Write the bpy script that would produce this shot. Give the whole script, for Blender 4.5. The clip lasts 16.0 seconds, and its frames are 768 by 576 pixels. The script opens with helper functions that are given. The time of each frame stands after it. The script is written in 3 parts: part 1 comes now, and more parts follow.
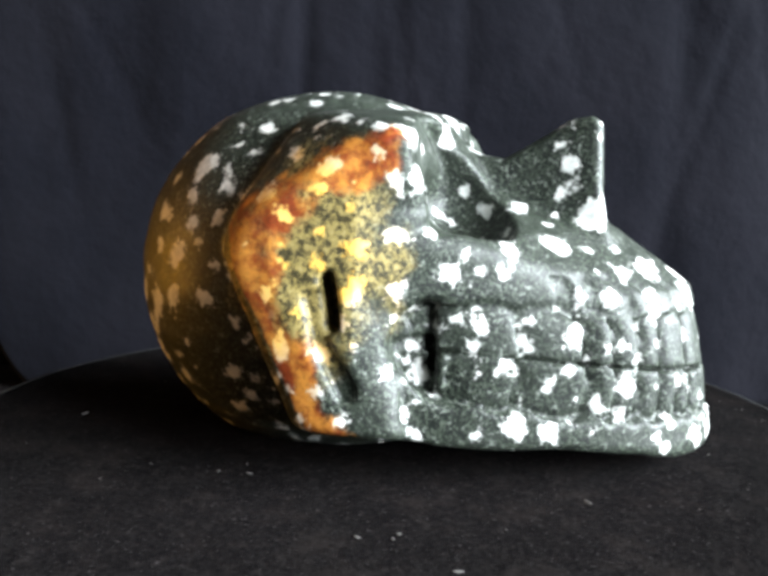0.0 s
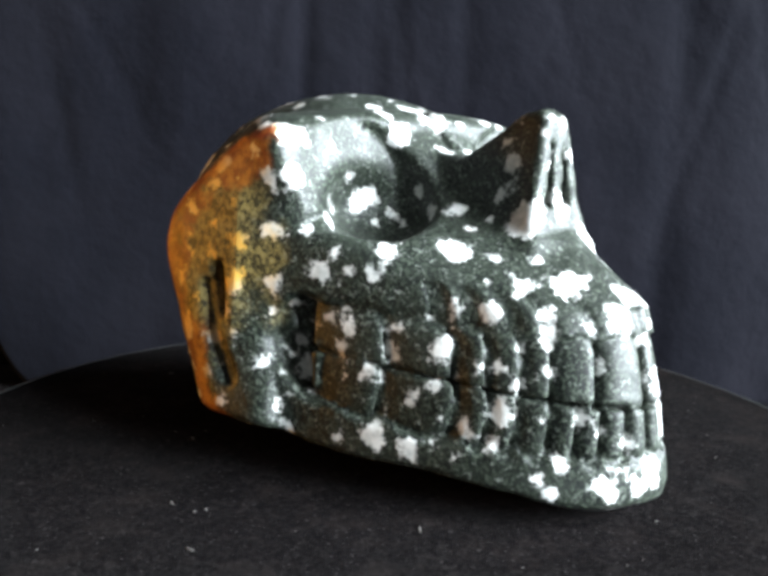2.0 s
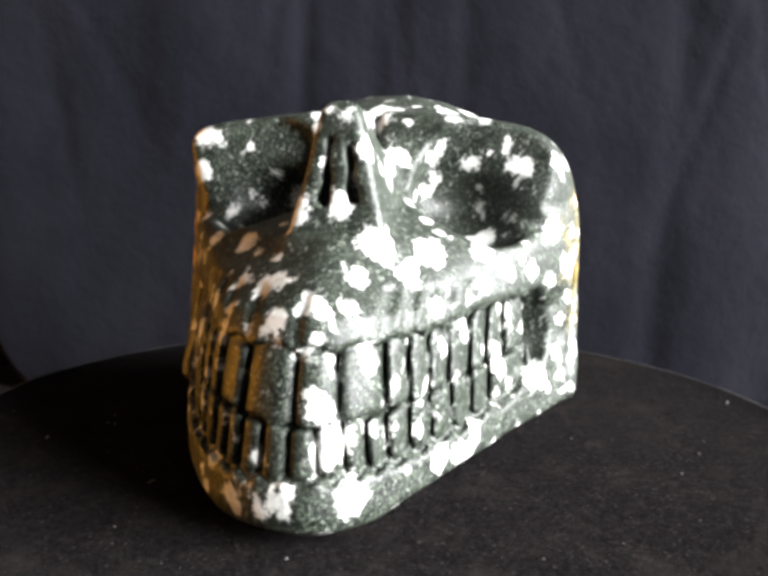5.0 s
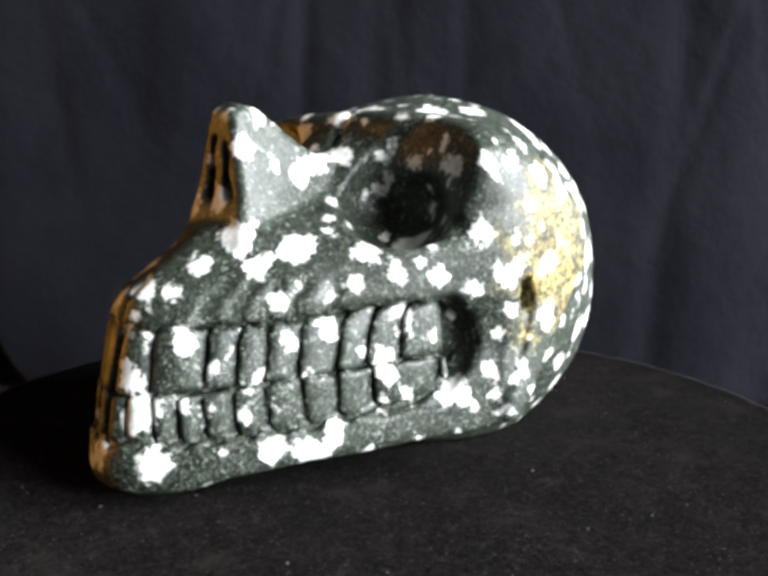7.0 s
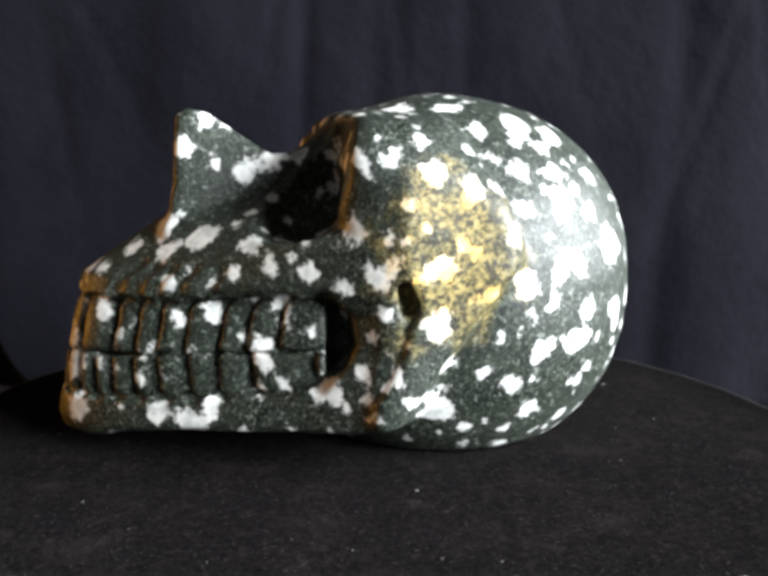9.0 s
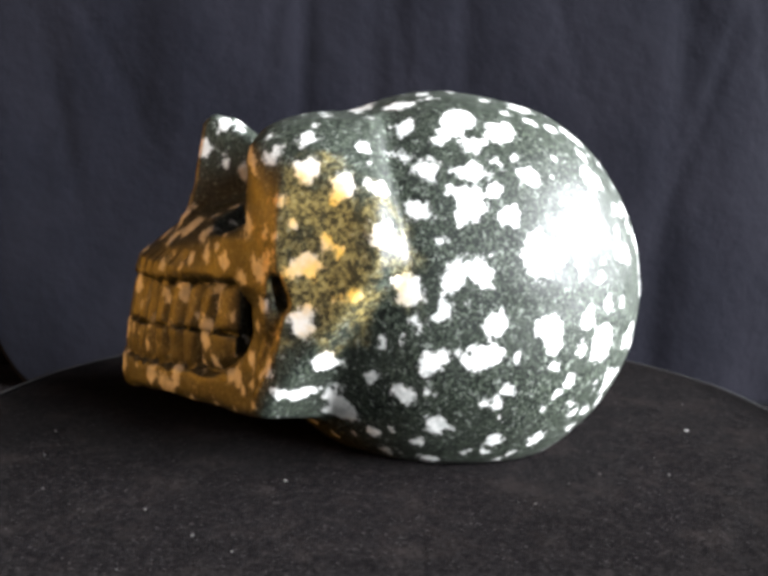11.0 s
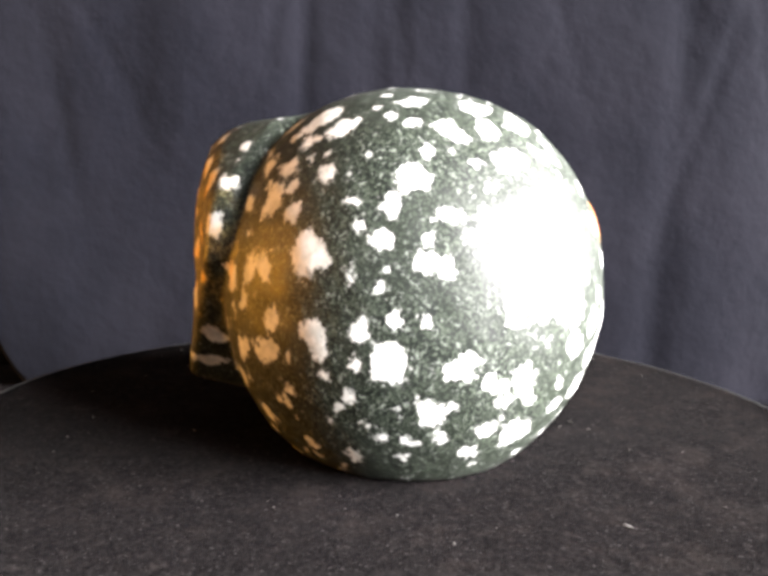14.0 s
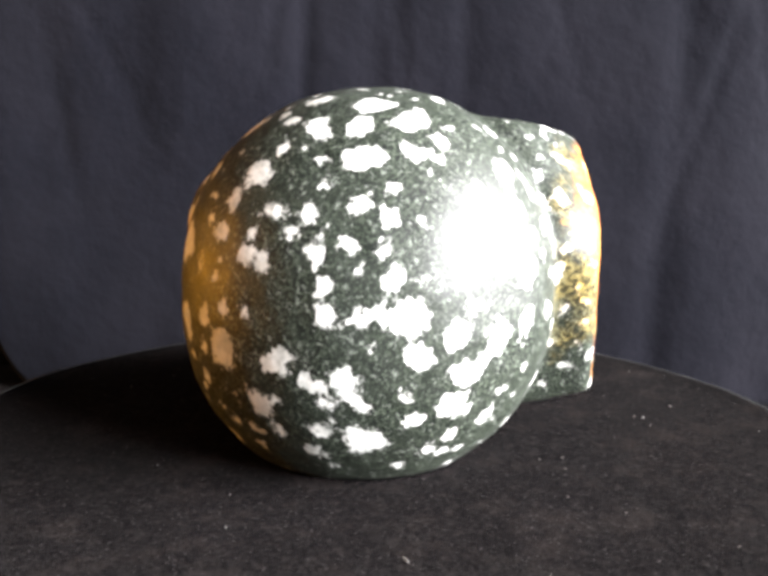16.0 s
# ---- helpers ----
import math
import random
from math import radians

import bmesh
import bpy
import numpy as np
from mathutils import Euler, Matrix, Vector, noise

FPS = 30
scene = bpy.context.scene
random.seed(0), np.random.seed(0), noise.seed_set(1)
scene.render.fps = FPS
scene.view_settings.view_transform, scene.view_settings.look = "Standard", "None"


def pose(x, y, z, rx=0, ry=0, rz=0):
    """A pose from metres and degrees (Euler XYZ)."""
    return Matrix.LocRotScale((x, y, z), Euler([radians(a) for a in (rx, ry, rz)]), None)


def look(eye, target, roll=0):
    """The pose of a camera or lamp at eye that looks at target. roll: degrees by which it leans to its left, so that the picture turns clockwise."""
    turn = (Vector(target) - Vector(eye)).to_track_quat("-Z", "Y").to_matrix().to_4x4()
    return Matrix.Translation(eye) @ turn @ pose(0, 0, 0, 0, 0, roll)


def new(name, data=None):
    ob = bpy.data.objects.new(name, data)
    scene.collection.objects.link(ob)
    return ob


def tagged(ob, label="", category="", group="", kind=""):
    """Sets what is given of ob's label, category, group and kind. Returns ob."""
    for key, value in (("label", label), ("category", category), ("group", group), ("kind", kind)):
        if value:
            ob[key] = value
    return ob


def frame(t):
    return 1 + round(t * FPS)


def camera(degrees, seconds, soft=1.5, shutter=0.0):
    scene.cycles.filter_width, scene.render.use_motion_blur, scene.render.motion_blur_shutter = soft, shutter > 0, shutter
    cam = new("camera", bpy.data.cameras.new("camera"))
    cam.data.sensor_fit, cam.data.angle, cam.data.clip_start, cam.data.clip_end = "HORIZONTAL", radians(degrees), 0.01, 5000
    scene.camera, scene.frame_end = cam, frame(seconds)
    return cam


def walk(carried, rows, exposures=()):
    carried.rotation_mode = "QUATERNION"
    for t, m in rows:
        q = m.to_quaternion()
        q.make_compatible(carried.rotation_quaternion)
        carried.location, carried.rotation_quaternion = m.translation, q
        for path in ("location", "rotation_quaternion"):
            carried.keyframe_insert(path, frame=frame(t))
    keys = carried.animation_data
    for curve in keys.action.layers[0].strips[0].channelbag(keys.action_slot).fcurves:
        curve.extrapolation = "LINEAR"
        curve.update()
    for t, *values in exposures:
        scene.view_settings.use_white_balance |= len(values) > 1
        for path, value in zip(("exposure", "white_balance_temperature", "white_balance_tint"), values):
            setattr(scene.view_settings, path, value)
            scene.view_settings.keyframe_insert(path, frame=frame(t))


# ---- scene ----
# The camera stands still; the stone turns before it on a turntable.
cam = camera(49.53, 16.0, soft=4.0)
CAM = pose(0, -0.15, 0.0479, 81.18, 0, 0.132) @ pose(0, 0, 0, 0, 0, 1.169)
EXPOSURES = [(0.0, -0.15, 6200, 6), (1.5, -0.17, 6000, 5), (2.0, -0.04, 6050, 6), (2.5, 0.78, 6350, 8), (3.5, 0.95, 6400, 11), (6.0, -0.45, 6800, 12), (7.0, -0.46, 6450, 9),
             (8.5, -0.5, 6350, 9), (11.0, 0.17, 6400, 12), (12.5, 0.22, 6500, 14), (13.0, 0.5, 6650, 14), (13.5, 0.9, 6750, 15), (14.5, 1.02, 6900, 15), (15.5, 0.9, 6900, 15), (16.0, 0.5, 6750, 14)]
walk(cam, [(0.0, CAM), (16.0, CAM)], EXPOSURES)

# ---- light: one wide bright window to the right, an added dimmer light beside it, and an unseen warm source to the left ----
world = bpy.data.worlds.new("world")
scene.world = world
world.use_nodes = True
world.node_tree.nodes["Background"].inputs[0].default_value = (0.5, 0.55, 0.7, 1)
world.node_tree.nodes["Background"].inputs[1].default_value = 0.006


def area(name, eye, target, sx, sy, energy, colour):
    data = bpy.data.lights.new(name, "AREA")
    data.shape, data.size, data.size_y = "RECTANGLE", sx, sy
    data.energy, data.color = energy, colour
    ob = new(name, data)
    ob.matrix_world = look(eye, target)
    return ob


area("window_light", (1.27, -0.68, 0.54), (0.2, -0.68, 0.50), 1.36, 0.85, 310, (0.93, 0.97, 1.0))
# Dimmer lamp added beside the daylight, to veil the stone's right edge.
area("dim_side_light", (1.27, 0.33, 0.54), (0.2, 0.33, 0.50), 0.62, 0.85, 42, (0.95, 0.97, 1.0))
# Warm glow from the left; its source is unseen, the opening round it assumed.
area("warm_left_light", (-1.27, 0.47, 0.06), (0, 0.47, 0.04), 1.1, 0.52, 25.0, (1.0, 0.42, 0.035))


# ---- materials ----
class Mat:
    """A small wrapper round one node material."""

    def __init__(self, name, rough=0.6, spec=0.5):
        self.m = bpy.data.materials.new(name)
        self.m.use_nodes = True
        self.t = self.m.node_tree
        self.b = self.t.nodes["Principled BSDF"]
        self.b.inputs["Roughness"].default_value = rough
        self.b.inputs["Specular IOR Level"].default_value = spec
        self.co = self.add("ShaderNodeTexCoord").outputs["Object"]

    def add(self, kind, **props):
        n = self.t.nodes.new(kind)
        for k, v in props.items():
            if k == "op":
                n.operation = v
            elif k == "blend":
                n.blend_type = v
        return n

    def put(self, socket, value):
        if isinstance(value, bpy.types.NodeSocket):
            self.t.links.new(value, socket)
        elif isinstance(value, tuple) and len(value) == 3:
            socket.default_value = (*value, 1)
        else:
            socket.default_value = value

    def noise(self, scale, detail=3.0, rough=0.55, vector=None):
        n = self.add("ShaderNodeTexNoise")
        self.put(n.inputs["Vector"], vector or self.co)
        n.inputs["Scale"].default_value, n.inputs["Detail"].default_value = scale, detail
        n.inputs["Roughness"].default_value = rough
        return n.outputs["Fac"]

    def math(self, op, a, b=0.0):
        n = self.add("ShaderNodeMath", op=op)
        self.put(n.inputs[0], a)
        self.put(n.inputs[1], b)
        return n.outputs[0]

    def ramp(self, value, lo, hi, a=0.0, b=1.0):
        n = self.add("ShaderNodeMapRange")
        n.interpolation_type = "SMOOTHSTEP"
        for i, v in enumerate((value, lo, hi, a, b)):
            self.put(n.inputs[i], v)
        return n.outputs[0]

    def mix(self, fac, a, b, blend="MIX"):
        n = self.add("ShaderNodeMix", blend=blend)
        n.data_type = "RGBA"
        self.put(n.inputs[0], fac)
        self.put(n.inputs[6], a)
        self.put(n.inputs[7], b)
        return n.outputs[2]

    def attr(self, name):
        n = self.add("ShaderNodeAttribute")
        n.attribute_name = name
        return n.outputs["Fac"]

    def colour(self, c):
        self.put(self.b.inputs["Base Color"], c)
        return self

    def rough(self, v):
        self.put(self.b.inputs["Roughness"], v)
        return self

    def bump(self, height, strength, distance):
        n = self.add("ShaderNodeBump")
        n.inputs["Strength"].default_value, n.inputs["Distance"].default_value = strength, distance
        self.put(n.inputs["Height"], height)
        self.put(self.b.inputs["Normal"], n.outputs[0])
        return self


def stone_material():
    k = Mat("flecked_stone", 0.35, 0.28)
    fine, grain, cloud = k.noise(1900, 4, 0.75), k.noise(950, 4, 0.7), k.noise(110, 3)
    dark = k.mix(k.ramp(fine, 0.44, 0.63), (0.0014, 0.0025, 0.0017), (0.050, 0.061, 0.044))
    dark = k.mix(k.math("MULTIPLY", k.ramp(cloud, 0.40, 0.62), 0.4), dark, (0.016, 0.0195, 0.0145))
    dark = k.mix(k.math("MULTIPLY", k.ramp(grain, 0.55, 0.70), 0.65), dark, (0.18, 0.195, 0.172))
    white = k.mix(k.ramp(k.noise(420, 4, 0.65), 0.35, 0.7), (0.66, 0.65, 0.62), (0.40, 0.41, 0.39))
    stain = k.math("ADD", k.attr("stain"), k.math("MULTIPLY", k.math("SUBTRACT", k.noise(160, 4), 0.5), 1.3))
    stain = k.ramp(stain, 0.30, 0.85)
    dark = k.mix(k.math("MULTIPLY", stain, 0.75), dark, k.mix(k.ramp(grain, 0.40, 0.60), (0.032, 0.025, 0.009), (0.31, 0.235, 0.075)))
    white = k.mix(k.math("MULTIPLY", stain, 0.97), white, (0.76, 0.44, 0.07))
    rust = k.ramp(k.math("ADD", k.attr("rust"), k.math("MULTIPLY", k.math("SUBTRACT", k.noise(110, 5, 0.65), 0.5), 3.4)), 0.25, 0.85)
    rust = k.math("MULTIPLY", rust, k.ramp(k.attr("rust"), 0.02, 0.22))
    dark = k.mix(k.math("MULTIPLY", rust, k.ramp(fine, 0.36, 0.52, 0.55, 0.95)), dark, k.mix(k.ramp(k.noise(210, 5, 0.65), 0.38, 0.62), (0.17, 0.026, 0.004), (0.50, 0.20, 0.03)))
    white = k.mix(k.math("MULTIPLY", rust, 0.5), white, (0.74, 0.44, 0.14))
    edge = k.math("ADD", k.attr("fleck"), k.math("MULTIPLY", k.math("SUBTRACT", k.noise(270, 3, 0.6), 0.5), 5.2))
    edge = k.math("ADD", edge, k.math("MULTIPLY", k.math("SUBTRACT", k.noise(1100, 3, 0.6), 0.5), 3.2))
    fleck = k.ramp(edge, -0.65, 0.40, 1.0, 0.0)
    k.colour(k.mix(fleck, dark, white))
    k.rough(k.ramp(k.noise(300, 3), 0.3, 0.7, 0.46, 0.58))
    k.b.inputs["Coat Weight"].default_value, k.b.inputs["Coat Roughness"].default_value = 0.05, 0.28
    return k.bump(k.noise(500, 4), 0.3, 0.0004).m


def felt_material():
    k = Mat("black_felt", 1.0, 0.0)
    fibre = k.noise(1500, 4, 0.7)
    c = k.mix(k.ramp(fibre, 0.36, 0.70), (0.0038, 0.0035, 0.0036), (0.0106, 0.0095, 0.0097))
    c = k.mix(k.math("MULTIPLY", k.ramp(k.noise(520, 4, 0.65), 0.52, 0.72), 0.4), c, (0.022, 0.0185, 0.0182))
    c = k.mix(k.math("MULTIPLY", k.ramp(k.noise(75, 5, 0.7), 0.48, 0.72), 0.45), c, (0.019, 0.0152, 0.0145))
    c = k.mix(k.math("MULTIPLY", k.ramp(k.noise(1900, 2, 0.5), 0.66, 0.74), 0.6), c, (0.060, 0.054, 0.054))
    return k.colour(c).bump(k.noise(1600, 4, 0.75), 0.6, 0.0005).m


def cloth_material():
    k = Mat("dark_backdrop_cloth", 0.95, 0.05)
    c = k.mix(k.ramp(k.noise(22, 3), 0.35, 0.7), (0.0030, 0.0031, 0.0050), (0.0047, 0.0046, 0.0068))
    c = k.mix(k.math("MULTIPLY", k.ramp(k.noise(900, 2), 0.4, 0.7), 0.3), c, (0.0084, 0.0076, 0.0106))
    k.b.inputs["Sheen Weight"].default_value = 0.02
    return k.colour(c).bump(k.noise(60, 4), 0.3, 0.004).m


def plain(name, c, rough=0.7, spread=0.25, scale=8.0):
    k = Mat(name, rough)
    lo = tuple(v * (1 - spread) for v in c)
    hi = tuple(min(1, v * (1 + spread)) for v in c)
    return k.colour(k.mix(k.ramp(k.noise(scale, 4), 0.3, 0.7), lo, hi)).bump(k.noise(scale * 20, 3), 0.15, 0.001).m


STONE, FELT, CLOTH = stone_material(), felt_material(), cloth_material()
WALL = plain("wall_paint", (0.02, 0.018, 0.016), 0.9)
WOOD = plain("dark_table_wood", (0.05, 0.035, 0.025), 0.5, 0.4, 12)
METAL = plain("black_plastic", (0.02, 0.02, 0.022), 0.5)
# felt for the added roll that stands for the lit rim
HEM = plain("rim_line_felt", (0.0060, 0.0056, 0.0057), 1.0, 0.5, 90)
LINT = plain("pale_lint", (0.10, 0.095, 0.09), 0.9)
FRAME = plain("white_frame_paint", (0.7, 0.7, 0.68), 0.5)


# ---- mesh helpers ----
def part(name, bm, material, parent=None, label="", smooth=False):
    me = bpy.data.meshes.new(name)
    bm.to_mesh(me)
    bm.free()
    me.materials.append(material)
    if smooth:
        me.shade_smooth()
    ob = new(name, me)
    ob.parent = parent
    return tagged(ob, label) if label else ob


def box(bm, x0, x1, y0, y1, z0, z1, bevel=0.0):
    m = Matrix.LocRotScale(((x0 + x1) / 2, (y0 + y1) / 2, (z0 + z1) / 2), None, (x1 - x0, y1 - y0, z1 - z0))
    vs = bmesh.ops.create_cube(bm, size=1, matrix=m)["verts"]
    if bevel:
        es = list({e for v in vs for e in v.link_edges})
        bmesh.ops.bevel(bm, geom=es, offset=bevel, segments=2, affect="EDGES")
    return bm


def lathe(bm, profile, n, cx=0.0, cy=0.0):
    """Turns a profile of (radius, z) round the upright axis; closed at both ends."""
    rings = [[bm.verts.new((cx + r * math.cos(2 * math.pi * i / n), cy + r * math.sin(2 * math.pi * i / n), z)) for i in range(n)] for r, z in profile]
    for a, b in zip(rings, rings[1:]):
        for i in range(n):
            bm.faces.new((a[i], a[(i + 1) % n], b[(i + 1) % n], b[i]))
    bm.faces.new(rings[0][::-1])
    bm.faces.new(rings[-1])
    return bm


# ---- the room round it ----
def room():
    x0, x1, y0, y1, z0, z1 = -1.3, 1.3, -2.4, 1.3, -0.75, 1.7
    for name, dims in {"wall_north": (x0 - 0.1, x1 + 0.1, y1, y1 + 0.1, z0, z1),
                       "wall_south": (x0 - 0.1, x1 + 0.1, y0 - 0.1, y0, z0, z1)}.items():
        tagged(part(name, box(bmesh.new(), *dims), WALL), "plain dim painted room wall", "wall", kind="structure")
    # the side walls have one opening each; the west one is assumed, for the warm light
    for name, xa, (a, b), wz0, wz1 in (("east", x1, (-1.40, 0.66), 0.10, 0.98), ("west", x0 - 0.1, (-0.10, 1.04), -0.23, 0.35)):
        bm = bmesh.new()
        for d in ((y0, a, z0, z1), (b, y1, z0, z1), (a, b, z0, wz0), (a, b, wz1, z1)):
            box(bm, xa, xa + 0.1, *d)
        tagged(part("wall_" + name, bm, WALL), "plain dim painted wall with a window opening", "wall", kind="structure")
        look_of = "white framed daylight window, one side with an added dimmer light" if name == "east" else "assumed unseen white framed opening for the warm light"
        win = tagged(new("window_1" if name == "east" else "assumed_window"), look_of, "window", kind="structure")
        for d in ((a, a + 0.05, wz0, wz1), (b - 0.05, b, wz0, wz1), (a + 0.05, b - 0.05, wz0, wz0 + 0.05), (a + 0.05, b - 0.05, wz1 - 0.05, wz1)):
            part("window_frame", box(bmesh.new(), xa + 0.02, xa + 0.07, *d, 0.004), FRAME, win)
        # the bar between the daylight and the added dimmer lamp
        if name == "east":
            part("mullion", box(bmesh.new(), xa + 0.02, xa + 0.07, -0.01, 0.03, wz0 + 0.05, wz1 - 0.05, 0.004), FRAME, win)
    tagged(part("floor", box(bmesh.new(), x0 - 0.1, x1 + 0.1, y0 - 0.1, y1 + 0.1, z0 - 0.1, z0), WOOD), "dark wooden room floor", "floor", kind="structure")
    tagged(part("ceiling", box(bmesh.new(), x0 - 0.1, x1 + 0.1, y0 - 0.1, y1 + 0.1, z1, z1 + 0.1), WALL), "plain dim painted ceiling", "ceiling", kind="structure")


def table():
    t = tagged(new("table"), "dark wooden table under the turntable", "table")
    part("tabletop", box(bmesh.new(), -0.5, 0.5, -0.4, 0.4, -0.065, -0.0415, 0.004), WOOD, t)
    part("cloth", box(bmesh.new(), -0.505, 0.505, -0.405, 0.405, -0.0415, -0.040, 0.0006), FELT, t, "black felt laid over the tabletop")
    for x in (-0.45, 0.45):
        for y in (-0.35, 0.35):
            part("leg", box(bmesh.new(), x - 0.025, x + 0.025, y - 0.025, y + 0.025, -0.75, -0.065, 0.003), WOOD, t)


BACK = 0.150  # how far behind the turning axis the cloth hangs


# slanting creases: centre, turn from upright, width, depth and half length
CREASES = [(0.004, 0.085, 0.12, 0.0016, 0.0012, 0.05), (-0.040, 0.10, -0.18, 0.0018, 0.0009, 0.03), (0.060, 0.095, 0.35, 0.0022, 0.0010, 0.035),
           (0.112, 0.07, -0.30, 0.0020, 0.0010, 0.04), (-0.100, 0.085, 0.45, 0.0026, 0.0009, 0.04), (0.090, 0.11, 0.9, 0.0022, 0.0008, 0.03),
           (-0.075, 0.11, -0.8, 0.0024, 0.0008, 0.035), (-0.115, 0.05, 0.15, 0.0022, 0.0009, 0.03), (0.128, 0.10, 0.2, 0.0018, 0.0010, 0.05)]


def fold(x, z):
    """The depth of the hanging cloth, in metres: a few long creases and shallow swells."""
    d = 0.0007 * math.sin(x * 31 + 0.8 + 4 * z)
    for cx, w, a, lean in ((-0.0305, 0.0030, 0.0022, 0.03), (-0.005, 0.007, 0.0024, 0.03), (0.026, 0.0032, 0.0020, -0.02),
                           (0.102, 0.006, 0.0024, 0.05), (-0.092, 0.013, 0.0020, -0.05), (0.150, 0.012, 0.002, 0.0), (-0.16, 0.01, 0.004, 0.0)):
        u = (x - cx - lean * (z - 0.08)) / w
        d += a * math.exp(-u * u)
    d *= 0.45 + 0.7 * noise.noise(Vector((x * 9, 4.4, z * 14)))
    for cx, cz, turn, w, a, half in CREASES:
        u, v = (x - cx) * math.cos(turn) + (z - cz) * math.sin(turn), (z - cz) * math.cos(turn) - (x - cx) * math.sin(turn)
        d += 0.7 * a * math.exp(-(u / w) ** 2) * math.exp(-(v / half) ** 2)
    return d + 0.0026 * noise.noise(Vector((x * 13, 0.3, z * 9))) + 0.0010 * noise.noise(Vector((x * 45, 1.7, z * 16)))


def backdrop():
    nx, nz = 320, 120
    xs = np.linspace(-0.42, 0.42, nx)
    hem = lambda x: -0.040 + min(0.12, 0.04 * (max(0.0, -0.1305 - x) / 0.022) ** 1.6)  # the lower edge lifts at one side
    vs = []
    for s in np.linspace(0, 1, nz):
        for x in xs:
            z = hem(x) + (0.36 - hem(x)) * s
            vs.append((x, BACK + fold(x, z), z))
    front = len(vs)
    vs += [(x, y + 0.0012, z) for x, y, z in vs]
    fs = []
    for j in range(nz - 1):
        for i in range(nx - 1):
            a = j * nx + i
            fs.append((a, a + 1, a + nx + 1, a + nx))
            fs.append((front + a, front + a + nx, front + a + nx + 1, front + a + 1))
    rim = [*range(nx)] + [nx * j + nx - 1 for j in range(1, nz)] + [nx * nz - 1 - i for i in range(1, nx)] + [nx * j for j in range(nz - 2, 0, -1)]
    for a, b in zip(rim, rim[1:] + rim[:1]):
        fs.append((b, a, front + a, front + b))
    me = bpy.data.meshes.new("backdrop_cloth")
    me.from_pydata(vs, [], fs)
    me.materials.append(CLOTH)
    me.shade_smooth()
    # Board added behind the cloth so the gap under its lifted edge stays black.
    bm = box(bmesh.new(), -0.60, 0.60, BACK + 0.035, BACK + 0.045, -0.040, 0.40, 0.002)
    tagged(part("dark_gap_board", bm, FELT), "added black felt board keeping the gap behind the hung cloth dark", "board", kind="structure")
    tagged(new("backdrop_cloth", me), "dark blue-grey creased cloth hung behind the turntable", "cloth", kind="structure")


# ---- the turntable ----
def turntable():
    t = tagged(new("turntable"), "round turntable covered with black felt", "turntable")
    bm = lathe(bmesh.new(), [(0.060, -0.040), (0.062, -0.038), (0.062, -0.026), (0.060, -0.024)], 96)
    part("base", bm, METAL, t, "round black plastic base")
    bm = lathe(bmesh.new(), [(0.070, -0.024), (0.0755, -0.022), (0.0755, -0.006), (0.0745, -0.0045)], 128)
    part("platter", bm, METAL, t, "black plastic platter")
    # the felt lies on the platter, with a soft, slightly uneven hem
    bm = bmesh.new()
    prof = [(0.0759, -0.012), (0.0772, -0.011), (0.0776, -0.004), (0.0774, -0.0008), (0.0768, 0.0001), (0.0758, -0.0001), (0.072, -0.0003), (0.060, -0.0003), (0.040, -0.0003), (0.015, -0.0003)]
    lathe(bm, prof, 220, 0.0, 0.0)
    for v in bm.verts:
        a, r = math.atan2(v.co.y, v.co.x), math.hypot(v.co.x, v.co.y)
        wob = noise.noise(Vector((math.cos(a) * 4, math.sin(a) * 4, 5.0)))
        if r > 0.07:
            v.co.x *= 1 + 0.006 * wob
            v.co.y *= 1 + 0.006 * wob
    part("felt_cover", bm, FELT, t, "black felt with brownish fibres", True)
    # a thin uneven roll of felt on the hem, added as the rim line of grazing light
    bm = bmesh.new()
    n, sides = 260, 6
    rings = []
    for i in range(n):
        a = 2 * math.pi * i / n
        radius = 0.0772 * (1 + 0.006 * noise.noise(Vector((math.cos(a) * 4, math.sin(a) * 4, 5.0))))
        thick = 0.00030 + 0.00010 * noise.noise(Vector((math.cos(a) * 60, math.sin(a) * 60, 2.0)))
        turn = [2 * math.pi * j / sides for j in range(sides)]
        rings.append([bm.verts.new(((radius + thick * math.cos(b)) * math.cos(a), (radius + thick * math.cos(b)) * math.sin(a), thick * math.sin(b))) for b in turn])
    for i in range(n):
        p, q = rings[i], rings[(i + 1) % n]
        for j in range(sides):
            bm.faces.new((p[j], q[j], q[(j + 1) % sides], p[(j + 1) % sides]))
    part("hem", bm, HEM, t, "thin felt roll added for the lit rim line", True)
    # lint on the felt: short pale threads and grains
    rng = random.Random(4)
    bm = bmesh.new()
    for _ in range(46):
        a, r = rng.uniform(0, 2 * math.pi), 0.075 * math.sqrt(rng.uniform(0.12, 1))
        s = rng.choice((0.00007, 0.00009, 0.00011, 0.00015))
        long = rng.choice((1.0, 1.0, 1.4, 2.2, 5.0)) if s < 0.0002 else 1.2
        m = pose(r * math.cos(a), r * math.sin(a), 0.0000, 0, rng.uniform(-12, 12), rng.uniform(0, 180)) @ Matrix.Diagonal((s * long, s, s, 1))
        bmesh.ops.create_icosphere(bm, subdivisions=1, radius=1, matrix=m)
    tagged(part("lint", bm, LINT, t, "scattered pale grains and threads of lint"), kind="stuff")
    return t


# ---- the carved stone ----
MM = 0.001


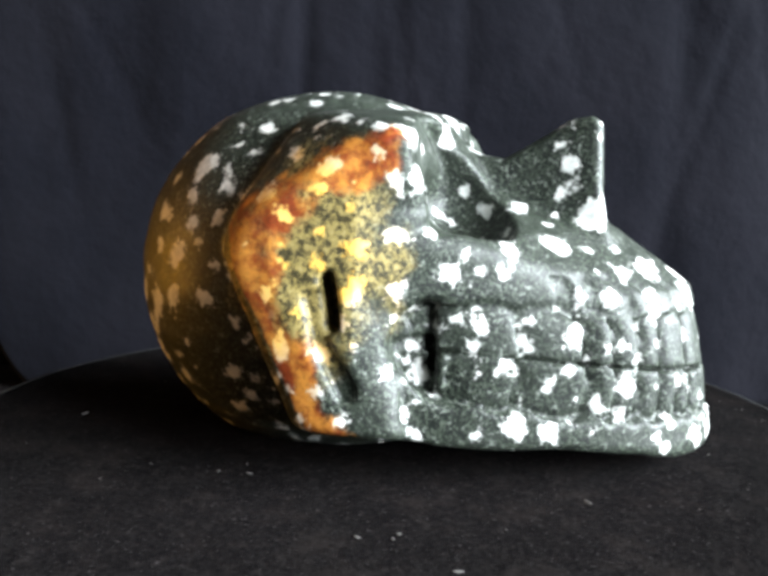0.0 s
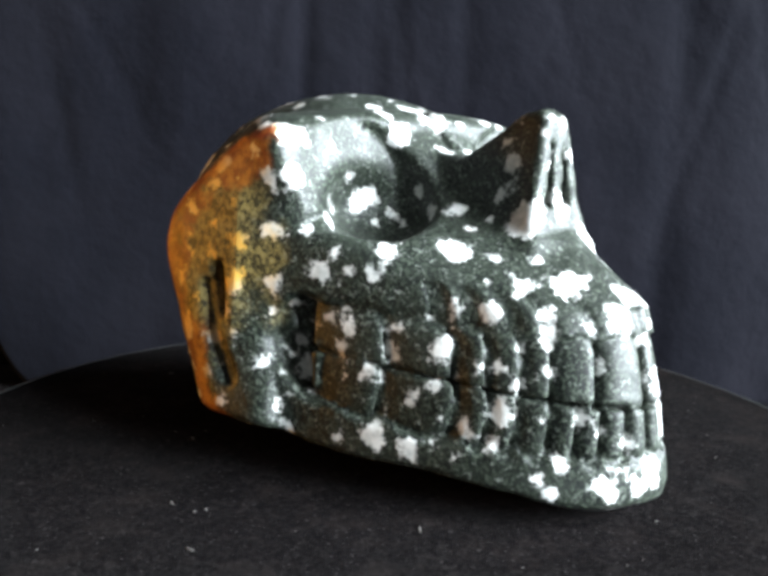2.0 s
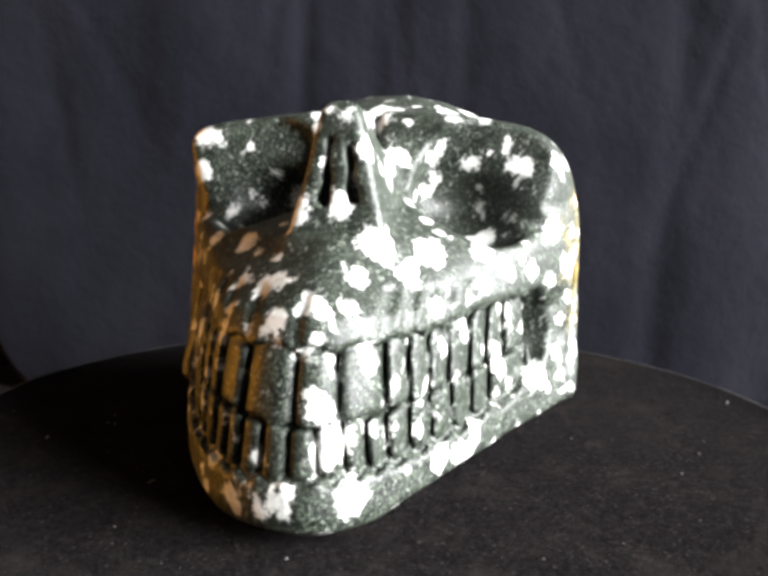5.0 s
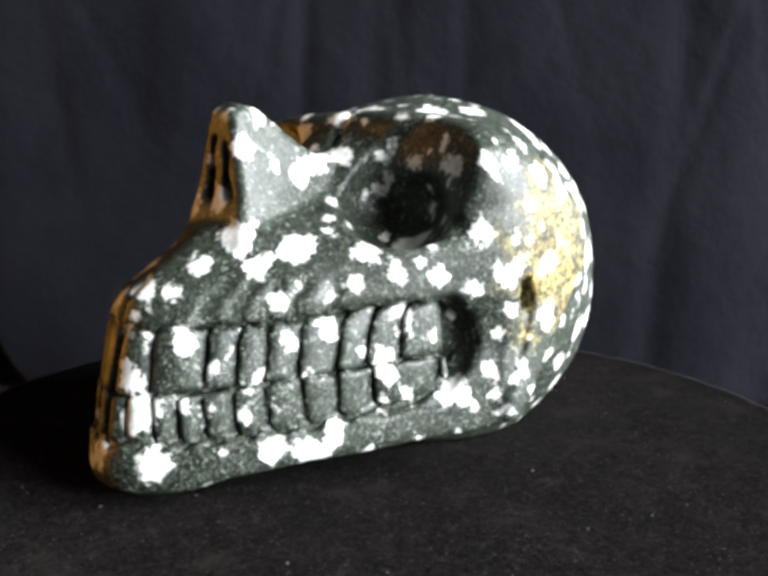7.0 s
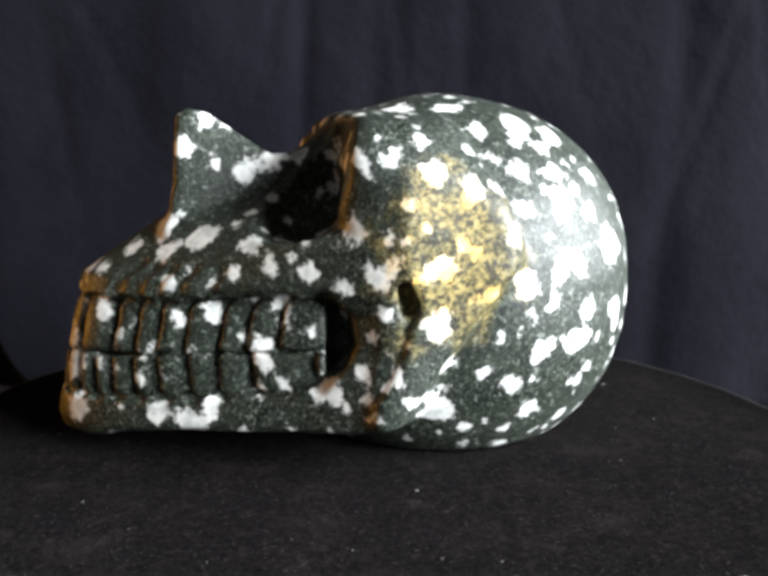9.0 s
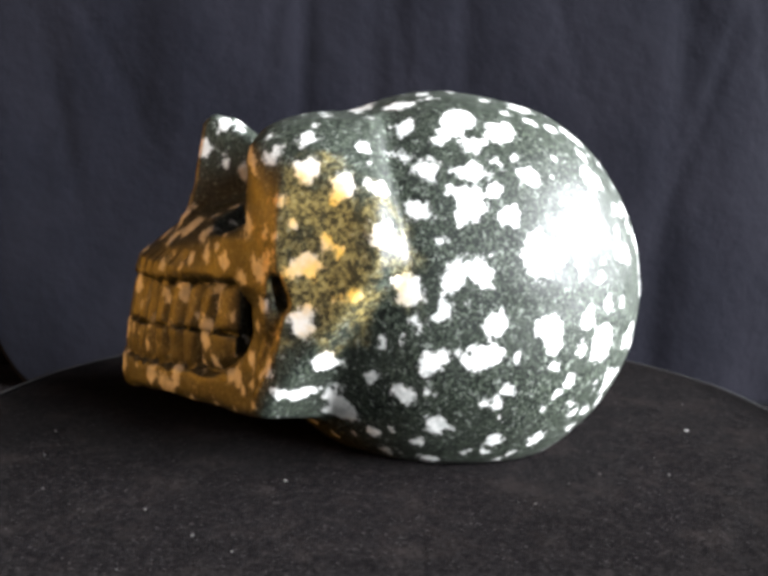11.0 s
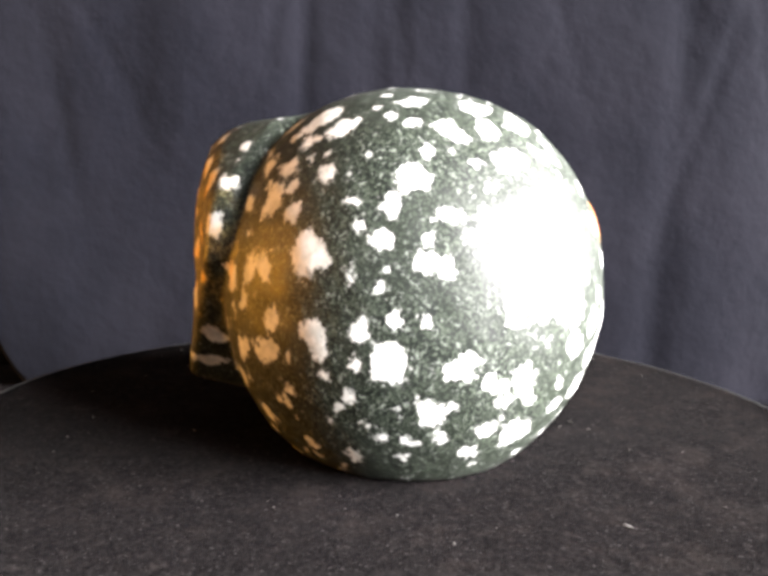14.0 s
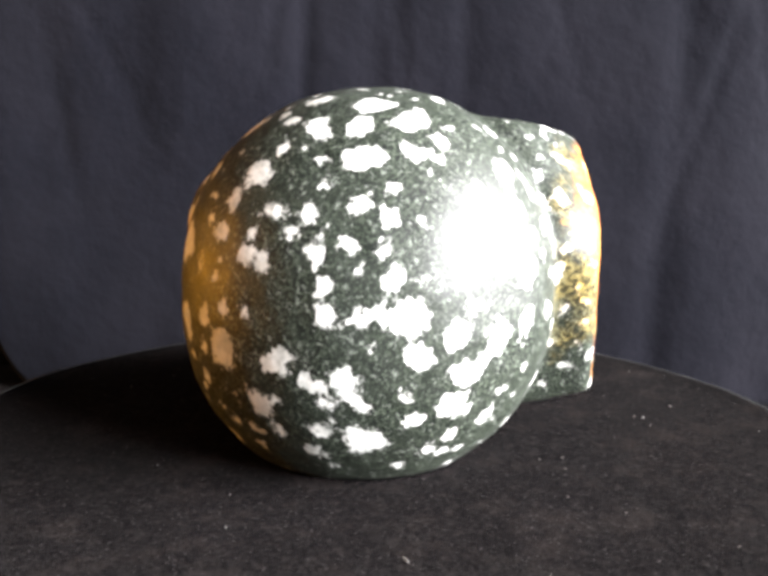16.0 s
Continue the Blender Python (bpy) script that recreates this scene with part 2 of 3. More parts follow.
def smin(a, b, k):
    h = np.clip(0.5 + 0.5 * (b - a) / k, 0, 1)
    return b + (a - b) * h - k * h * (1 - h)


def smax(a, b, k):
    return -smin(-a, -b, k)


def polygon(px, pz, pts):
    """The signed distance in a plane to a closed outline; negative inside."""
    d, inside = np.full(np.broadcast(px, pz).shape, 1e9), np.zeros(np.broadcast(px, pz).shape, bool)
    for (ax, az), (bx, bz) in zip(pts, pts[1:] + pts[:1]):
        ex, ez = bx - ax, bz - az
        t = np.clip(((px - ax) * ex + (pz - az) * ez) / (ex * ex + ez * ez), 0, 1)
        d = np.minimum(d, np.hypot(px - ax - t * ex, pz - az - t * ez))
        if abs(ez) > 1e-9:
            inside ^= ((az > pz) != (bz > pz)) & (px < ax + (pz - az) / ez * ex)
    return np.where(inside, -d, d)


def capsule2(px, pz, a, b, r):
    ex, ez = b[0] - a[0], b[1] - a[1]
    t = np.clip(((px - a[0]) * ex + (pz - a[1]) * ez) / (ex * ex + ez * ez), 0, 1)
    return np.hypot(px - a[0] - t * ex, pz - a[1] - t * ez) - r


def ripple(x, y, z, s, seed):
    """A smooth, cheap unevenness made of a few waves."""
    r = np.random.RandomState(seed)
    total = 0
    for _ in range(5):
        k = r.normal(size=3) * s
        total = total + np.sin(k[0] * x + k[1] * y + k[2] * z + r.uniform(0, 6.28))
    return total / 5


def arch(y, bulk):
    """How far the arch of jaw or teeth has swung back at y: the two sides differ."""
    Y = np.abs(y)
    one = bulk[0] * Y ** bulk[1]
    a, turn = bulk[2], bulk[3]
    other = a * np.minimum(Y, turn) ** 1.75 + 1.85 * np.maximum(Y - turn, 0)
    return np.where(y < 0, one, other)


JAW, TEETH = (0.01555, 2.3, 0.135, 20.0), (0.0187, 2.26, 0.142, 18.0)


def skull_field(x, y, z):
    """Below zero inside the stone; x towards the face, y to its side, z up, in millimetres."""
    Y = np.abs(y)
    # dome
    dome = ((np.abs(x + 10) / 34.0) ** 2.13 + (np.abs(y + 0.2) / 30.8) ** 2.13 + (np.abs(z - 26.45) / 32.85) ** 2.13) ** (1 / 2.13)
    dome = (dome - 1) * 31 + 0.06 * np.clip(24 - z, 0, 20) * np.clip(-y / 18, 0, 1)
    # face: a front that changes with height, sides, a sloping base and the plates at the temples
    X0 = np.interp(z, [0, 1.5, 3, 5, 15, 24, 28.5, 33, 37, 39.5, 43, 46.5, 53.5, 58], [48.5, 53.5, 56.2, 56.6, 55.5, 53.5, 52, 46, 40, 31, 21, 14, 11.5, 9])
    w = np.clip((z - 25) / 10, 0, 1)
    swing = arch(y, JAW)
    side = swing * (1 - w) + w * np.where(y < 0, 0.92, 1.05) * (np.sqrt(Y * Y + 9) - 3) * np.clip((53.5 - z) / 16, 0, 1)
    front = smax(X0 - side, np.where(y < 0, np.interp(z, [8, 20, 30, 40, 54], [12.8, 11.0, 11.4, 13.9, 11.5]), np.interp(z, [8, 20, 30, 40, 54], [9.4, 8.0, 10.5, 13.9, 11.5])), np.where(y < 0, 1.5, 3.0))
    face = (x - front) / np.sqrt(1 + np.where(z > 28, 1.6, 0.05) + (0.07 * Y) ** 2)
    one = y < 0
    ys = np.where(one, 34.6 + 0.22 * np.clip(5 - x + 0.45 * np.clip(32 - z, 0, 22), 0, 12.0), 33.5 + 0.03 * np.clip(5 - x, 0, 12) + 0.05 * np.clip(34 - z, 0, 20)) - np.where(one, 0.004, 0.006) * np.maximum(z - 32, 0) ** 2 - np.where(one, 0.0, 0.035) * np.maximum(z - 46, 0) ** 2
    ys = ys - 0.9 * np.maximum(-x - np.where(one, 14.0, 11.0), 0) - np.where(one, 0.0, 0.0075) * np.maximum(z - 36, 0) ** 2 - 0.5 * np.maximum(x - 5, 0) * np.clip((z - 12) / 14, 0, 1) * np.clip((50 - z) / 9, 0, 1)
    face = smax(face, Y - ys, 2.0)
    face = smax(face, z - (56.0 - np.where(one, 2.6, 3.8) * (Y / 31) ** 2), 3.0)
    d1 = np.where(one, (x - 10.8) * -0.55 + (z - 53.5) * 0.835, (x - 12) * -0.508 + (z - 53.5) * 0.862)
    face = smax(face, d1 * 0.8 + (Y - 33.0 - np.where(one, 0.19, 0.06) * np.clip(12 - x, 0, 20)) * 0.6, 1.6)
    d2 = np.where(one, (x + 14.8) * -0.904 + (z - 34) * -0.4275, (x + 9.3) * -0.802 + (z - 30) * -0.597)
    face = smax(face, np.where(one, d2 * 0.95 + (Y - 37.4) * 0.3, d2 * 0.88 + (Y - 34.0) * 0.476), np.where(one, 2.6, 1.1))
    corner = (x + 13.0) * -0.962 + (z - 36.5) * 0.271
    face = smax(face, np.where(one, corner * 0.8 + (Y - 36.3) * 0.6, (corner + 1.0) * 0.8 + (Y - 33.4) * 0.6), 2.0)
    face = smax(face, (-(x + np.where(one, 9.0, 5.6)) - (54 - z) * 0.45) * 0.91, np.where(one, 2.5, 1.6))
    edge = np.interp(x, [-5, 5, 17, 35, 45, 53, 57], [8.6, 8.1, 6.4, 5.6, 4.1, 1.3, 0.5])
    out = np.minimum(np.where(y < 0, (np.maximum(55 - x, 0) / 0.01555) ** 0.435, (np.maximum(55 - x, 0) / 0.135) ** 0.571), 34.5)
    face = smax(face, (edge - 0.22 * (out - Y) - z) * 0.9, 1.2)
    # nose
    nose = polygon(x, z, [(10, 36), (38.5, 36), (37.2, 43), (36.6, 54.2), (35, 55.4), (31.5, 55.0), (26, 51.5), (21, 48.3), (12, 49)])
    nose = smax(nose, (Y - 2.3 - (55.5 - z) * 0.25) * 0.96, 1.5)
    body = smin(face, nose, 3.2)
    # mouth: a pocket round the rows of teeth
    back = arch(y, TEETH)
    teeth = (x - 55.1 - (15 - z) * 0.16 + back) / np.sqrt(1 + (2 * back / np.maximum(Y, 1)) ** 2)
    upper_gaps = (-24.1, -19.9, -17.9, -15.3, -12.7, -8.0, -1.1, 3.8, 8.6, 11.1, 13.3, 15.4, 17.9, 20.0, 22.2)
    lower_gaps = (-24.9, -20.3, -18.3, -16.2, -13.4, -10.9, -8.3, -5.0, -1.5, 1.8, 4.8, 7.0, 9.1, 11.5, 13.8, 16.2, 18.4, 20.6)
    bite = 15.5 + 0.03 * Y + 0.005 * Y * Y
    lean = 2 * back / np.maximum(Y, 1)
    yt = y + np.sign(y) * 0.16 * (z - np.where(z > bite, 20.5, 13.2)) * lean / (0.6 + lean * lean)
    # the gums dip between the teeth
    up, low = (np.interp(yt, (-31, -28.2, *g, 25.5, 29), np.arange(len(g) + 4)) % 1 for g in (upper_gaps, lower_gaps))
    dip = np.where(z > bite, 1.0 * (2 * up - 1) ** 2, -0.9 * (2 * low - 1) ** 2)
    # each tooth is rounded across
    teeth = teeth + np.where(z > bite, 0.9 * np.abs(2 * up - 1) ** 3, 0.85 * np.abs(2 * low - 1) ** 3) + 0.05 * np.abs(z - bite) ** 1.3 * np.where(z > bite, 0.6, 0.5)
    xc = x + np.where(one, 3.4, 1.6) * np.clip((26 - x) / 8, 0, 1)
    pocket = polygon(xc, z + dip, [(12.5, 21), (13.5, 25.5), (17, 28.2), (24, 27.6), (32, 26.4), (45, 25.4), (62, 25.2), (62, 8.2), (46, 9.0), (34, 9.9), (25, 11.2), (18, 13.4), (14, 17)])
    teeth = teeth + 0.9 * np.clip(1 + pocket / 1.8, 0, 1) ** 2
    cut = [(g, 1) for g in upper_gaps] + [(g, 0) for g in lower_gaps]
    gaps = np.full(teeth.shape, 9.0)
    for yb, upper in cut:
        run = float(arch(yb + 0.01, TEETH) - arch(yb - 0.01, TEETH)) / 0.02
        plan = np.abs(yt - yb) * math.hypot(1, run) - 0.2
        gaps = np.minimum(gaps, np.maximum(plan, (bite - z) if upper else (z - bite)))
    gaps = np.maximum(np.maximum(gaps, np.abs(z - 16) - 10.5), -teeth - 1.5)
    ridges = np.maximum(gaps, pocket)
    teeth = smax(teeth, -ridges, 0.9)
    line = np.maximum(np.abs(z - bite) - 0.16, -teeth - 1.1)
    teeth = smax(teeth, -line, 0.4)
    teeth = smin(smax(teeth, np.where(one, 15.2, 15.0) - x, 1.6), teeth + np.where(one, np.interp(x, [8.5, 15.0, 17.0], [0.4, 2.8, 3.2]), np.interp(x, [10.0, 14.0, 20.0], [3.0, 6.5, 6.5])), 1.2)
    body = smax(body, -smax(pocket, -teeth, 0.9), 0.9)
    # shallow roots above the teeth
    root = np.full(teeth.shape, 9.0)
    for yb in (-19.9, -17.9, -15.3, -12.7, -8.0, -1.1, 8.6, 11.1, 13.3, 15.4, 17.9):
        root = np.minimum(root, np.abs(y - yb) - 0.4)
    body = smax(body, -np.maximum(np.maximum(root, np.abs(z - 28) - 2.8), -face - 0.45), 0.9)
    stone = smin(dome, body, 1.0)
    # a furrow down the middle of the brow, and the crown's front edge
    furrow = np.maximum(np.maximum(np.abs(y - 0.5 + 0.12 * (z - 50)) - 0.5, -stone - 1.0), np.maximum(47.5 - z, np.maximum(x - 15, 6.5 - x)))
    stone = smax(stone, -furrow, 1.3)
    # eye sockets: wide recesses with a flat upper back, each with a deep pit beside the nose
    ex, ey, ez = x - 15.5, Y - 18.0, z - 44.5
    u, v, q = ex * 0.75 + ey * 0.10 + ez * 0.65, ey * 0.99 - ex * 0.08 - ez * 0.06, ez * 0.76 - ex * 0.65
    eye = (np.sqrt((u / 10.5) ** 2 + (v / 10.4) ** 2 + (q / 10.6) ** 2) - 1) * 10.5
    eye = smax(eye, -(0.955 * (x - 11.2) - 0.11 * (Y - 18) + 0.27 * (z - 50)), 1.2)
    notch = (np.sqrt(((x - 16) / 7.8) ** 2 + ((Y - 15.4) / 8.4) ** 2 + ((z - 41.0) / 6.0) ** 2) - 1) * 6.8
    tip = (np.sqrt(((x - 20.0) / 5.0) ** 2 + ((Y - 18.5) / 4.5) ** 2 + ((z - 39.0) / 4.2) ** 2) - 1) * 4.5
    stone = smax(stone, -smin(smin(eye, notch, 3.0), tip, 3.5), 1.2)
    # ear slots
    ear = np.where(y < 0, capsule2(x, z, (1.2, 31), (2.2, 24.5), 1.25), capsule2(x, z, (5.2, 29.6), (4.5, 26.6), 1.1))
    stone = smax(stone, -np.maximum(ear, 30.5 - Y), 0.8)
    trail = np.where(y < 0, np.minimum(capsule2(x, z, (-0.8, 28), (0.6, 22), 1.2), capsule2(x, z, (0.6, 22), (4.4, 15), 1.3)), np.minimum(capsule2(x, z, (5.0, 27), (7.0, 20.5), 1.4), capsule2(x, z, (7.0, 20.5), (9.6, 15), 1.2)))
    stone = smax(stone, -np.maximum(trail, np.where(one, 35.2, 32.9) - Y), 1.3)
    # nostrils: two upright slots
    slot = capsule2(Y, z, (2.0, 42.4), (1.3, 50.5), 0.0) - np.interp(z, [42, 44.5, 51], [1.0, 0.75, 0.3]) - 0.15 * np.sin(z * 1.3 + y)
    stone = smax(stone, -np.maximum(slot, 34.0 - x), 0.5)
    stone = stone + 0.28 * ripple(x, y, z, 0.16, 3) + 0.10 * ripple(x, y, z, 0.5, 5)
    return smax(stone, -z, 0.8)


def surface(field, lo, hi, step):
    """The zero surface of a field as quads (surface nets)."""
    ax = [np.arange(a, b + step, step) for a, b in zip(lo, hi)]
    f = field(ax[0][:, None, None], ax[1][None, :, None], ax[2][None, None, :])
    n = f.shape
    cell = tuple(k - 1 for k in n)
    total, count = np.zeros((*cell, 3)), np.zeros(cell)
    inside = f < 0
    for axis in range(3):
        a = [slice(None)] * 3
        b = [slice(None)] * 3
        a[axis], b[axis] = slice(0, -1), slice(1, None)
        fa, fb = f[tuple(a)], f[tuple(b)]
        hit = inside[tuple(a)] != inside[tuple(b)]
        t = np.where(hit, fa / np.where(hit, fa - fb, 1), 0)
        o1, o2 = [k for k in range(3) if k != axis]
        for i in (0, 1):
            for j in (0, 1):
                s = [slice(None)] * 3
                s[o1], s[o2] = slice(i, i + cell[o1]), slice(j, j + cell[o2])
                h, tt = hit[tuple(s)], t[tuple(s)]
                count += h
                total[..., axis] += tt * h
                total[..., o1] += i * h
                total[..., o2] += j * h
    live = count > 0
    index = np.full(cell, -1)
    index[live] = np.arange(live.sum())
    ijk = np.argwhere(live)
    verts = np.array(lo) + step * (ijk + total[live] / count[live][:, None])
    quads = []
    for axis in range(3):
        o1, o2 = (axis + 1) % 3, (axis + 2) % 3
        a = [slice(None)] * 3
        b = [slice(None)] * 3
        a[axis], b[axis] = slice(0, -1), slice(1, None)
        ia, ib = inside[tuple(a)], inside[tuple(b)]
        e = np.argwhere(ia != ib)
        e = e[(e[:, o1] > 0) & (e[:, o2] > 0) & (e[:, o1] < cell[o1]) & (e[:, o2] < cell[o2])]
        flip = ia[tuple(e.T)]
        c = []
        for i, j in ((1, 1), (0, 1), (0, 0), (1, 0)):
            g = e.copy()
            g[:, o1] -= i
            g[:, o2] -= j
            c.append(index[tuple(g.T)])
        q = np.stack(c, 1)
        q[~flip] = q[~flip][:, ::-1]
        quads.append(q)
    return verts, np.concatenate(quads)


# white inclusions that stand out: place and size in millimetres
SIDE_B_FLECKS = [(-36.9, 19, 32.3, 1), (-20.4, 29.1, 31.4, 1.7), (-24.3, 27.6, 32.2, 1.9), (-11, 32.7, 38.1, 2), (-19.3, 29.7, 26.5, 1.2), (-14.4, 30.5, 29.4, 2.3),
    (-37.9, 18.2, 24.8, 0.9), (-26.2, 27.2, 24.9, 1.7), (-31.5, 23.5, 35.1, 3.1), (-22, 25.7, 41.5, 2.2), (-32.9, 23.4, 24.5, 1.9), (-37.5, 18.1, 20.7,
    1), (-23.8, 27.9, 19.5, 1.9), (-17.4, 29.5, 18.5, 1.9), (-24.6, 23.5, 43.9, 1), (-36.3, 18.2, 15.9, 1.1), (-14.5, 28.3, 40.7, 1.6), (-27, 24.3, 40.2,
    1.4), (-13.1, 28.8, 14.1, 1.5), (-17.6, 25.7, 9, 2)]
BACK_A_FLECKS = [(-42, -10.5, 32.5, 1.6), (-42.2, -4.5, 36.9, 1.3), (-43.7, -1.7, 31.6, 0.9), (-44.2, -2.2, 27.5, 1.6), (-41.7, -12.5, 27.4, 2.6), (-43, -0.5, 35,
    1.4), (-39.9, -5.8, 42.1, 1.6), (-43.2, -4.7, 19, 1.5), (-40.4, -14.6, 21.7, 1.8), (-43.3, -0.7, 18, 0.8), (-41.2, -7.3, 14.2, 0.9), (-37.9, -13.4,
    12.1, 1.4), (-38.6, -6.7, 8.8, 2.5), (-40.3, -0.8, 10.6, 1.4), (-33.3, -14.1, 6, 1.5)]
JAW_B_FLECKS = [(48.2, 7.1, 22.9, 1.7), (23.5, 22.9, 31.7, 1.4), (31.5, 19.5, 10.3, 1.3), (24.2, 22, 18.1, 2.1), (53, 6.4, 6.8, 2.5), (40.5, 15.2, 7.9, 1.7), (18.1,
    26.6, 31.3, 1.4), (38.1, 14.4, 28.4, 1.2), (14.1, 29.1, 29.4, 1.5), (48.6, 3.9, 29.6, 0.9), (16, 27.6, 13.6, 2), (34.9, 18.2, 6.6, 2.2), (26.1, 19,
    34.7, 1.7), (36.7, 14.4, 23.1, 1.5), (31, 16.8, 24, 1.6), (38.8, 10.1, 32.5, 1.7), (53.1, 3.9, 13.7, 2.6), (33.1, 12.3, 35.1, 2.7), (43.4, 4.6, 32.9,
    1.6), (38.8, 6.4, 36.5, 2.5), (21.5, 22.3, 25.7, 1.3), (46, 8.3, 13.2, 1.4), (53.5, 2.1, 18.1, 1.8), (50.2, 1.2, 29.8, 1.4)]
BACK_B_FLECKS = [(-41.4, 10.2, 34.3, 1.1), (-40.3, 14.2, 26.8, 1), (-43.2, 5, 20.5, 2.3), (-38.2, 15.1, 37.5, 1.3), (-40.3, 13.8, 21.1, 2.6), (-41.8, 3, 38.3, 0.9),
    (-37.3, 13.7, 41.7, 1.3), (-41, 0.9, 40.6, 1), (-41.8, 5.6, 15.1, 0.7), (-43.3, 1, 18.2, 0.9), (-42.4, 7.3, 33.6, 1), (-40.6, 5.9, 40.4, 1.3), (-40.7,
    8.5, 13.9, 1.8), (-39.2, 12.5, 14, 1.1), (-36.4, 13.5, 9.6, 1.1), (-30.9, 16.3, 5.5, 1.6), (-38.2, 1.2, 7, 1.3)]
PLATE_B_FLECKS = [(12.6, 29.7, 37.6, 2.1), (9.2, 32.3, 31.1, 2.3), (-0.5, 34.3, 32.5, 2.4), (-7, 33.4, 28.2, 1.4), (-4.8, 32.3, 43.6, 1.9), (11.6, 30.3, 47.8, 1.9),
    (0.5, 34.3, 24.2, 2.2), (10.5, 30.6, 17.3, 1.3), (0.8, 32.5, 46.2, 2.2), (8.4, 32.1, 10.3, 1.4), (7.9, 31.5, 47.8, 1.5), (-1.7, 31, 17.5, 2), (1.9,
    31.4, 12.7, 1.5), (-2.2, 25.8, 9.2, 2.3), (2.5, 29.7, 50.8, 1.5), (-6.2, 13.5, 56.3, 1.7), (1.2, 10.4, 56.1, 2.2), (13.8, 17.1, 35.6, 2.6)]
JAW_A_FLECKS = [(39.9, -16.8, 28, 1.3), (51.2, -4.5, 27.7, 2), (35.1, -19.3, 28.7, 1), (35, -20.8, 22.8, 1.6), (38.5, -20, 12.2, 1.5), (53.8, -9.1, 6, 1.5), (56.3,
    -1.9, 7, 1.5), (49.8, -13.4, 8.8, 1.5), (42.5, -17.5, 14.4, 1.6), (17.1, -28.6, 32.1, 1.4), (32.1, -24.4, 8.3, 1.3), (27.3, -26.5, 9.2, 1.6), (41.3,
    -12.1, 31.2, 1.8), (44.8, -7.5, 31.3, 2.3), (25.1, -25.7, 17.8, 1.7), (25.2, -22.1, 35.3, 1.4), (31.6, -15.4, 34.8, 1.6), (35.8, -11.9, 34.5, 1.2),
    (41.8, -18.2, 10.5, 1.2), (46.5, -13.3, 20.2, 1.1)]
PLATE_A_FLECKS = [(1.3, -34.5, 46.7, 1.1), (-4.8, -36.3, 39.8, 0.9), (0.4, -37.3, 15.2, 0.9), (0.9, -35.7, 20.5, 1.4), (10, -31.8, 37.8, 1.5), (13.1, -30, 45.2, 1.6),
    (-5, -37.8, 21.2, 1.3), (5.5, -34.4, 35.4, 1.4), (10, -32.1, 29.3, 1.6), (5, -35, 29.4, 1.3), (8.4, -32.3, 17.6, 1.7), (10, -32.1, 11.4, 1.7), (11.7,
    -29, 51.4, 2.1), (0.2, -27.2, 54.1, 1.5), (4.6, -0.5, 56.6, 2)]
NOSE_AND_BROW_FLECKS = [(37.7, 0.7, 41.1, 1.8), (35.9, 3.9, 49.2, 1.8), (8.5, -13.3, 41.7, 2.1), (16.5, 4.9, 48.1, 1.8), (36.3, -6.5, 39.6, 2.4), (12.6, -8.6, 51.4, 1.8),
    (30.5, 4.6, 46.8, 1), (32.2, -4.3, 47.9, 1.3), (25.4, 4.9, 45.4, 1.5), (11.4, -21.6, 49.9, 1), (12.5, 23.9, 47.3, 1.3), (31, -5.3, 43.2, 1.3), (11.7,
    14.7, 47.5, 1.4), (24.5, -7.2, 40.7, 1.5), (20.9, 3.9, 48, 1.8), (13.7, -23.7, 39.4, 1.1), (10.6, -0.8, 55.2, 2), (16.6, -2, 49.2, 1.7)]
SIDE_A_FLECKS = [(-38.2, -18.5, 24.8, 1.8), (-36.1, -20.7, 28.6, 1.3), (-20.5, -30, 26, 1.4), (-36.7, -19.4, 19.5, 1.7), (-12.9, -28.8, 13.5, 1), (-18.4, -26.4, 43.2,
    1.4), (-35.5, -18.8, 14.3, 2.5), (-32, -24.4, 25, 1.9), (-23.3, -27.6, 37.4, 1.1), (-27.1, -27.1, 32.6, 1.8), (-25.5, -24.9, 41.5, 1), (-8.4, -34.9,
    43, 1.4), (-27.5, -27.4, 25.5, 1.5), (-17.8, -24.6, 6.3, 1.9), (-28.6, -22.9, 11.2, 1.7), (-32.4, -21.5, 38.7, 1.3)]
CROWN_FLECKS = [(-14.7, 24.7, 46.6, 1.3), (-20.9, 23.3, 46.4, 1.3), (-36.7, 9.8, 45.6, 1.8), (-28.4, 20, 45.9, 1.4), (-35.9, -4.7, 48.1, 2.4), (-31.7, 14.6, 48.4,
    1.1), (-36.6, 1, 47.7, 0.9), (-33.5, -11.2, 48.6, 1.1), (-15.6, 20.8, 50.9, 1), (-9.7, 30.4, 44.1, 2), (-9.6, 24.3, 49.3, 1.5), (-20.2, 19.9, 50.2,
    1.5), (-32.2, 3, 52, 1.9), (-9.1, 19.8, 53, 1.7), (-31.8, -2.6, 52.5, 1.9), (-16.4, 17.1, 53.9, 2.7), (-22.8, 16.3, 52.3, 2.1), (-14.5, -19.4, 52.5,
    1), (-28.4, -9.7, 53.4, 2.1), (-23.7, -22.5, 46.9, 2.2), (-8.9, -13.2, 56.8, 1.2), (-25.9, -4.1, 55.9, 2.3), (-23.9, 5.5, 56.4, 2)]


